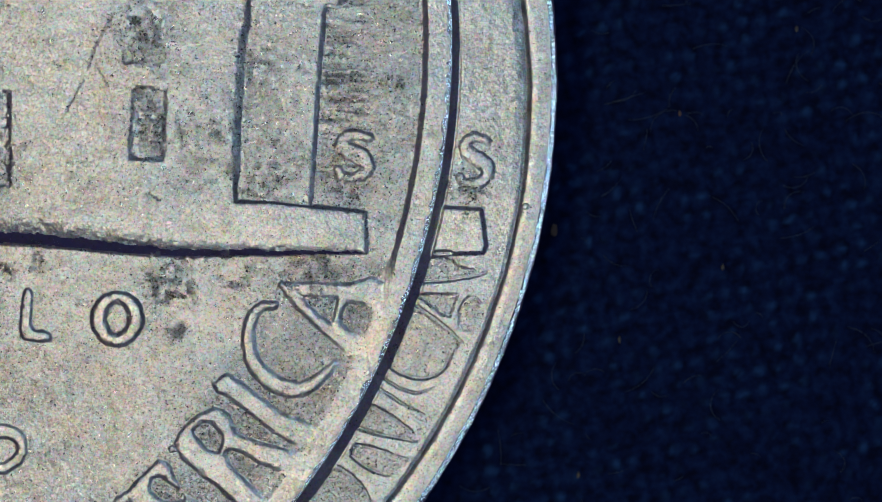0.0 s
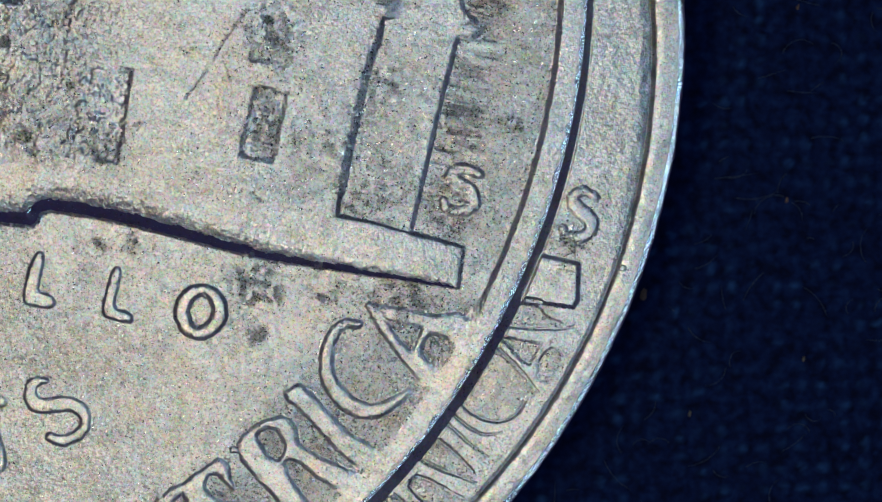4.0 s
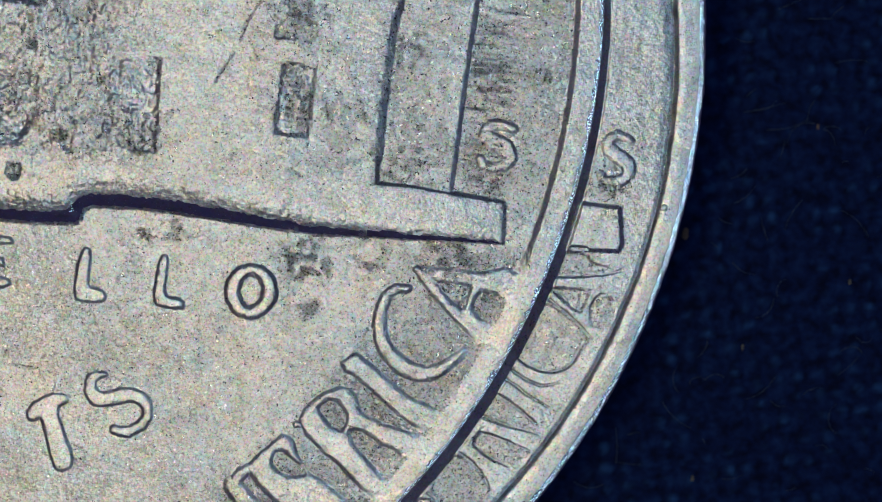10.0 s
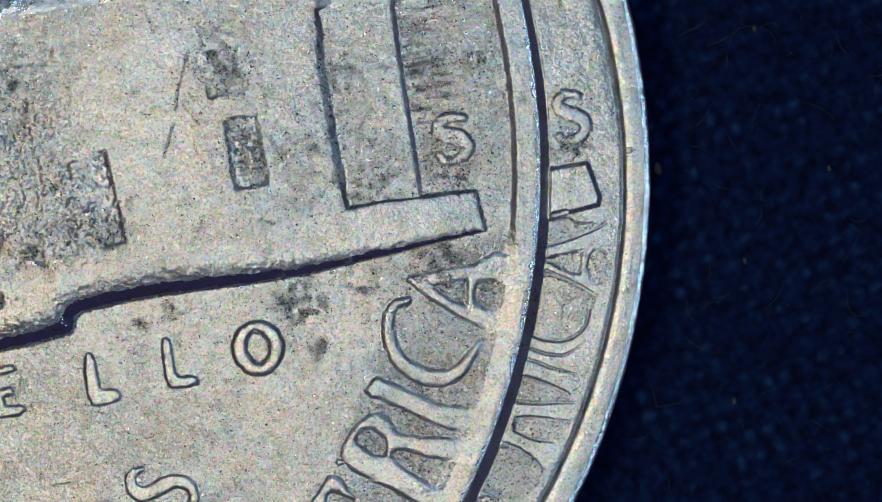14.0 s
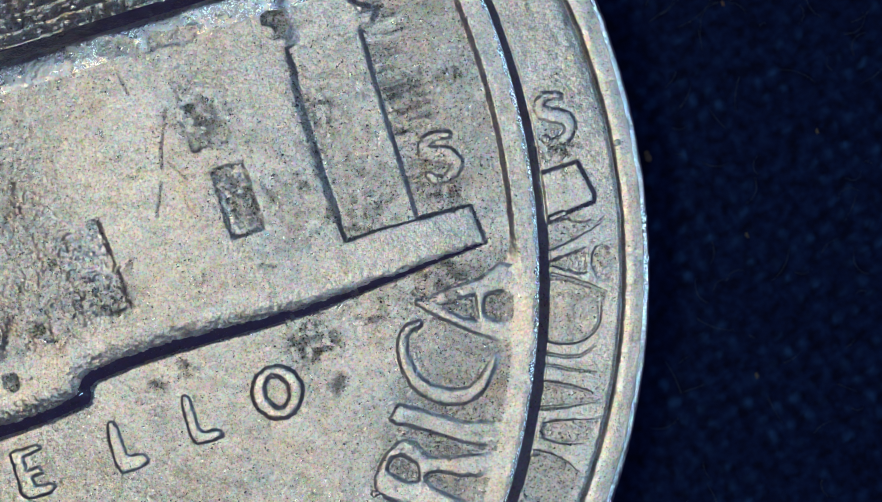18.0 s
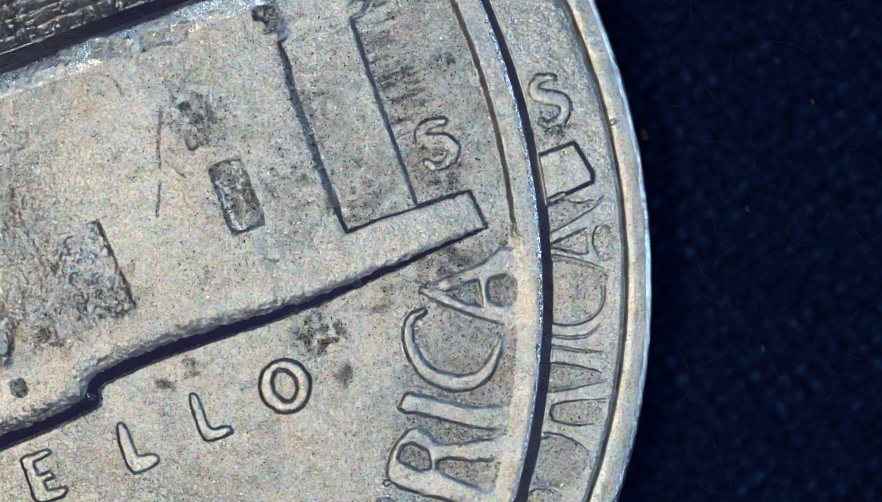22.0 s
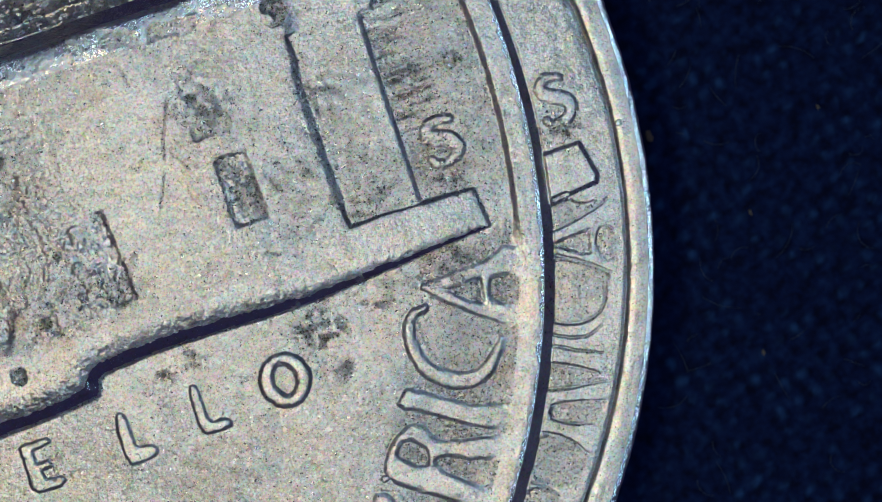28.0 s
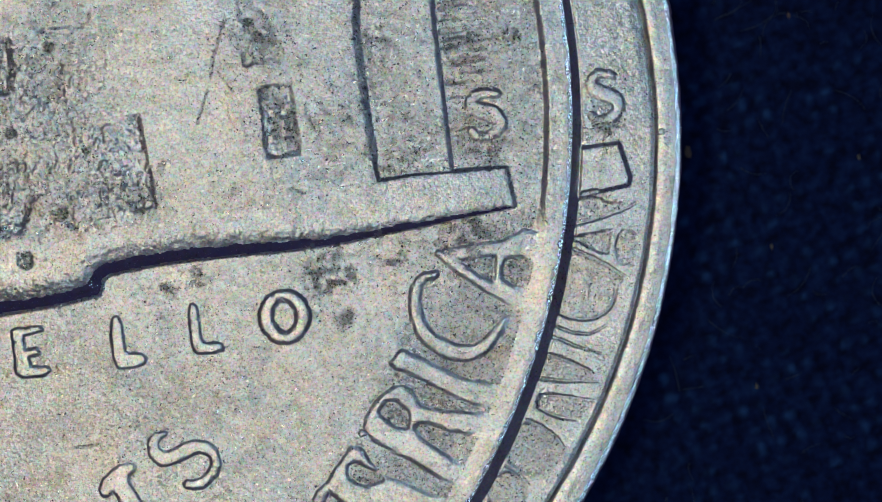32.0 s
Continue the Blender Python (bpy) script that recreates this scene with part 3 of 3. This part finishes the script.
PITCH = 1.75
xs, ys = np.arange(-125, 1196, PITCH), np.arange(-310, 1120, PITCH)
x, y, verts, quads, part_id, wear = grid(xs, ys)
keep = away(x, y, GROOVE)[:-1, :-1] < 3
ids = part_id[:-1, :-1]


def region(name, ident, parent, material, label="", depth=10):
    chosen = quads[keep & (ids == ident)]
    if len(chosen):
        return part(name, patch(name, verts, chosen, material, depth * UNIT, wear), parent, label)


region("field", FIELD, coin, NICKEL, "pitted grey nickel field", 0)
region("outer_field", OUTER, coin, NICKEL, "crescent left by the first strike with squashed lettering", 0)
region("struck_rim", RIM_BAND, coin, NICKEL, "smooth raised band of the second strike", 0)
building = region("building", WALL_ID, coin, NICKEL, "raised wall of a columned building", 0)
region("step", STEP_ID, building, NICKEL, "smooth raised step")
region("wall_panel", PANEL_ID, building, NICKEL, "lower flat side wall")
region("attic", ATTIC_ID, building, NICKEL, "rough courses above the wall")
for n in range(len(WINDOWS)):
    region("window", WINDOW_ID + n, building, NICKEL, "rough sunken window")
WORDS = {"small": "small raised letter", "value": "raised letter of the value", "arc": "broad raised letter running into the rim",
         "mint": "small mint mark", "ghost": "flattened mint mark of the first strike"}
for n, (glyph, kind, *_) in enumerate(LETTERS):
    region("mint_mark" if kind in ("mint", "ghost") else "letter", LETTER_ID + n, coin, NICKEL, WORDS[kind] + " " + glyph)

# the rest of the face, out to the left
cx, cy = np.arange(-1300, -110, 12.0), np.arange(-1120, 1460, 12.0)
x2, y2, verts2, quads2, _, wear2 = grid(cx, cy)
verts2[:, 2] -= 1.0 * UNIT
k2 = away(x2, y2, GROOVE)[:-1, :-1] < 3
faces2 = [quads2[k2]]
part("far_field", patch("far_field", verts2, np.concatenate(faces2), NICKEL, 0, wear2), coin, "plain worn half of the face")
for lo, hi in ((-1120, -305), (1112, 1460)):
    gx, gy = np.arange(-125, 1200, 12.0), np.arange(lo, hi, 8.0)
    x3, y3, verts3, quads3, _, wear3 = grid(gx, gy)
    verts3[:, 2] -= 1.0 * UNIT
    k3 = away(x3, y3, GROOVE)[:-1, :-1] < 3
    part("far_field", patch("far_field", verts3, quads3[k3], NICKEL, 0, wear3), coin, "plain worn part of the face")


def rim_mesh():
    """Outer rim, edge and underside, turned about the coin's centre."""
    count = 4000
    a = np.linspace(0, 2 * np.pi, count, endpoint=False)
    # how far the groove lies from the centre in each direction
    ox, oy = GROOVE[0] - COIN[0], GROOVE[1] - COIN[1]
    along = ox * np.cos(a) + oy * np.sin(a)
    start = along + np.sqrt(along ** 2 - (ox ** 2 + oy ** 2) + GROOVE[2] ** 2)
    wob = 0.6 * grain_at(a * 600, a * 0, 5, 21) + 0.9 * grain_at(a * 600, a * 0, 30, 22)
    rows = []
    for out, z in ((-6, -12), (-3, -6.5), (0, -3.6), (2, -1.8), (3.5, -0.6), (5, 0.3), (7, 0.9), (10, 1.4), (13, 1.8), (16, 2.1)):
        rows.append((start + out + wob * 0.5, z + 0 * a, out / 1000))
    for frac, z in ((0.0, 2.4), (0.25, 2.4), (0.5, 2.3), (0.75, 2.3)):
        rows.append((start + 19 + frac * (1251 - start) + wob * 0.6, z + 0 * a, 0.05 + frac))
    for back, z in ((15, 2.2), (12, 1.95), (9, 1.55), (6.5, 1.15), (4.5, 0.8), (3, 0.45), (1.8, 0.1), (0.9, -0.5), (0.3, -1.6), (0, -4), (0, -16), (0, -60), (0, -195)):
        rows.append((1289 - back + wob * (0.6 + 0.1 * max(0, 9 - back)), z + 0 * a, 1 if z > 2 else 1.2))
    rows.append((1280 + 0 * a, -211 + 0 * a, 1))
    rows.append((0 * a + 2, -211 + 0 * a, 1))
    out = []
    for r, z, frac in rows:
        px, py = COIN[0] + r * np.cos(a), COIN[1] + r * np.sin(a)
        if -0.02 < frac < 1.01:
            z = z + (0.6 * grain_at(px, py, 9, 31) + 0.8 * grain_at(px, py, 26, 32)) * (z > -14)
        out.append(to_world(px, py, z))
    v = np.concatenate(out)
    i = np.arange(count)
    j = (i + 1) % count
    f = [np.stack([k * count + i, (k + 1) * count + i, (k + 1) * count + j, k * count + j], axis=1) for k in range(len(rows) - 1)]
    me = mesh_from("rim", v, np.concatenate(f)[:, ::-1], NICKEL, np.repeat([0.7 if frac < 0.004 else 0.5 if frac < 0.014 else 0.2 if frac > 1.1 else 0.88 for _, _, frac in rows], count))
    # how far the colour is darkened at the groove's rows, in uneven patches
    darkened = [np.clip(0.3 + 0.45 * grain_at(a * 600, a * 0 + 3, 14, 23), 0, 1) * (frac < 0.003) for _, _, frac in rows]
    me.attributes.new("groove_dark", "FLOAT", "POINT").data.foreach_set("value", np.concatenate(darkened).astype(np.float32))
    return me


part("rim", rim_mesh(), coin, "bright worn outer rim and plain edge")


def bead(name, px, py, z, radius, flat, seed):
    """A small uneven lump of metal or lint."""
    bm = bmesh.new()
    bmesh.ops.create_icosphere(bm, subdivisions=3, radius=1.0)
    rnd = random.Random(seed)
    off = Vector((rnd.random() * 9, rnd.random() * 9, rnd.random() * 9))
    centre = to_world(np.array(px), np.array(py), np.array(z))
    for v in bm.verts:
        k = radius * UNIT * (1 + 0.35 * noise.noise(v.co * 1.3 + off))
        v.co = Vector((v.co.x * k, v.co.y * k * 0.8, v.co.z * k * flat)) + Vector(centre)
    me = bpy.data.meshes.new(name)
    bm.to_mesh(me)
    bm.free()
    for p in me.polygons:
        p.use_smooth = True
    me.attributes.new("wear", "FLOAT", "POINT").data.foreach_set("value", np.full(len(me.vertices), 1.0, np.float32))
    return me


me = bead("nick", 1158, 312, 1, 8, 0.3, 3)
me.materials.append(NICKEL)
part("nick", me, coin, "small raised burr beside the rim")
me = bead("burr", 563, 778, 0, 9, 0.6, 4)
me.materials.append(NICKEL)
part("burr", me, coin, "tiny metal lump beside a letter")


# ---- cloth ----
def swell(x, y):
    """The soft cloth lies pressed in under the coin and stands higher (mm) round it."""
    r = np.hypot(x, y)
    return np.where(r < 10.7, 0.0, 0.06 * np.exp(-np.maximum(0, r - 10.75) / 3.0))


def cloth_mesh():
    """A plain weave, fine beside the coin and coarse far out; its top threads reach the coin's underside."""
    near_x, near_y = np.arange(2.0, 17.0, 0.05), np.arange(-10.5, 10.5, 0.05)
    gx = np.concatenate([np.linspace(-90, 0.5, 12), near_x, np.linspace(20, 90, 10)])
    gy = np.concatenate([np.linspace(-90, -12, 10), near_y, np.linspace(12, 90, 10)])
    x, y = np.meshgrid(gx, gy)
    pitch, along, across = 0.31, math.cos(radians(16.5)), math.sin(radians(16.5))
    wx = x + 0.05 * grain_at(x, y, 1.4, 41) + 0.02 * grain_at(x, y, 0.3, 42)
    wy = y + 0.05 * grain_at(x, y, 1.4, 43) + 0.02 * grain_at(x, y, 0.3, 44)
    u, v = (wx * along + wy * across) / pitch, (wy * along - wx * across) / pitch
    iu, iv = np.floor(u), np.floor(v)
    fu, fv = u - iu - 0.5, v - iv - 0.5
    sign = np.where((iu + iv) % 2 == 0, 1.0, -1.0)
    warp = np.sqrt(np.clip(0.25 - fu ** 2, 0, 1)) * 0.16 + 0.07 * sign * np.cos(np.pi * fv)
    weft = np.sqrt(np.clip(0.25 - fv ** 2, 0, 1)) * 0.16 - 0.07 * sign * np.cos(np.pi * fu)
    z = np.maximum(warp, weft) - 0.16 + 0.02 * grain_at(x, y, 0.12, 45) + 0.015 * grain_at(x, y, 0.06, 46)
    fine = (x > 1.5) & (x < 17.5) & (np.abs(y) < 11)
    # crowns painted paler with height, in patches, to bring out the weave's relief
    thread_light = np.clip((z + 0.045) / 0.05, 0, 1) ** 2 * np.clip(0.35 + 0.9 * grain_at(x, y, 0.5, 47) + 0.5 * grain_at(x, y, 0.15, 48), 0, 1) * fine
    z = np.where(fine, z, -0.12)
    z = z + swell(x, y)
    verts = np.stack([x, y, z], axis=-1).reshape(-1, 3) * MM
    n = len(gx)
    i = np.arange(len(gy) - 1)[:, None] * n + np.arange(n - 1)[None, :]
    quads = np.stack([i, i + 1, i + n + 1, i + n], axis=-1).reshape(-1, 4)
    return patch("cloth", verts, quads, COTTON, 0.5 * MM, thread_light.ravel(), "thread_light")


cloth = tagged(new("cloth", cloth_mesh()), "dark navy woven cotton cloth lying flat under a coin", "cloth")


def fuzz_mesh(count=460):
    """Loose fibre ends that stand out of the weave beside the coin."""
    rnd = np.random.RandomState(5)
    verts, faces = [], []
    for _ in range(count):
        px, py = rnd.uniform(3, 16.5), rnd.uniform(-10, 10)
        if math.hypot(px, py) < 11.2:
            continue
        heading, bend, length = rnd.uniform(0, 2 * np.pi), rnd.uniform(-2.5, 2.5), rnd.uniform(0.15, 0.8)
        t = np.linspace(0, 1, 8)
        a = heading + bend * t
        cx, cy = px + np.cumsum(np.cos(a)) * length / 8, py + np.cumsum(np.sin(a)) * length / 8
        cz = swell(cx, cy) - 0.05 + rnd.uniform(0.03, 0.16) * np.sin(np.pi * t)
        r = 0.007 * (1 - 0.5 * t)
        base = len(verts) * 3
        ring = [np.stack([cx - np.sin(a) * r * q, cy + np.cos(a) * r * q, cz + r * h], axis=1) for q, h in ((1, 0), (-1, 0), (0, 1.4))]
        verts.extend(np.stack(ring, axis=1).reshape(-1, 3, 3))
        for k in range(7):
            for j in range(3):
                faces.append((base + k * 3 + j, base + k * 3 + (j + 1) % 3, base + k * 3 + 3 + (j + 1) % 3, base + k * 3 + 3 + j))
    return mesh_from("fuzz", np.array(verts).reshape(-1, 3) * MM, np.array(faces), FIBRE)


tagged(part("fuzz", fuzz_mesh(), cloth, "fine loose blue fibres"), kind="stuff")


def fleck(at_x, at_y, radius, seed, material):
    """A crumb of lint on the cloth, built about its own base."""
    bm = bmesh.new()
    bmesh.ops.create_icosphere(bm, subdivisions=3, radius=1.0)
    off = Vector((seed * 1.7, seed * 0.9, seed * 2.3))
    for v in bm.verts:
        k = radius * MM * (1 + 0.5 * noise.noise(v.co * 1.6 + off))
        v.co = Vector((v.co.x * k * 0.7, v.co.y * k * 1.3, (v.co.z * 0.7 + 0.55) * k))
    me = bpy.data.meshes.new("lint_fleck")
    bm.to_mesh(me)
    bm.free()
    me.materials.append(material)
    for p in me.polygons:
        p.use_smooth = True
    ob = tagged(new("lint_fleck", me), "tiny crumb of lint lying on the navy cloth", "lint", "lint crumbs on the cloth")
    return ob, Matrix.Translation((at_x * MM, at_y * MM, (float(swell(at_x, at_y)) - 0.03) * MM))


GREY_LINT = plain("grey_lint", (0.10, 0.10, 0.09))
flecks = [fleck(10.80, -1.50, 0.068, 1, LINT), fleck(12.6, 0.4, 0.03, 2, LINT), fleck(11.9, -3.1, 0.035, 3, GREY_LINT), fleck(13.4, -1.9, 0.03, 4, GREY_LINT),
          fleck(12.1, 3.3, 0.03, 5, LINT), fleck(14.3, 1.8, 0.03, 6, GREY_LINT), fleck(11.4, -5.2, 0.035, 7, GREY_LINT), fleck(13.0, 5.4, 0.03, 8, LINT)]


# ---- movement: the cloth is slid and turned under the lens with the coin on it ----
def motions():
    slide = [(t, pose(px * MM, py * MM, lift * MM, 0, 0, turn)) for t, px, py, lift, turn in SLIDE]
    for ob in (coin, cloth):
        walk(ob, slide)
    for ob, local in flecks:
        walk(ob, [(t, m @ local) for t, m in slide])


motions()
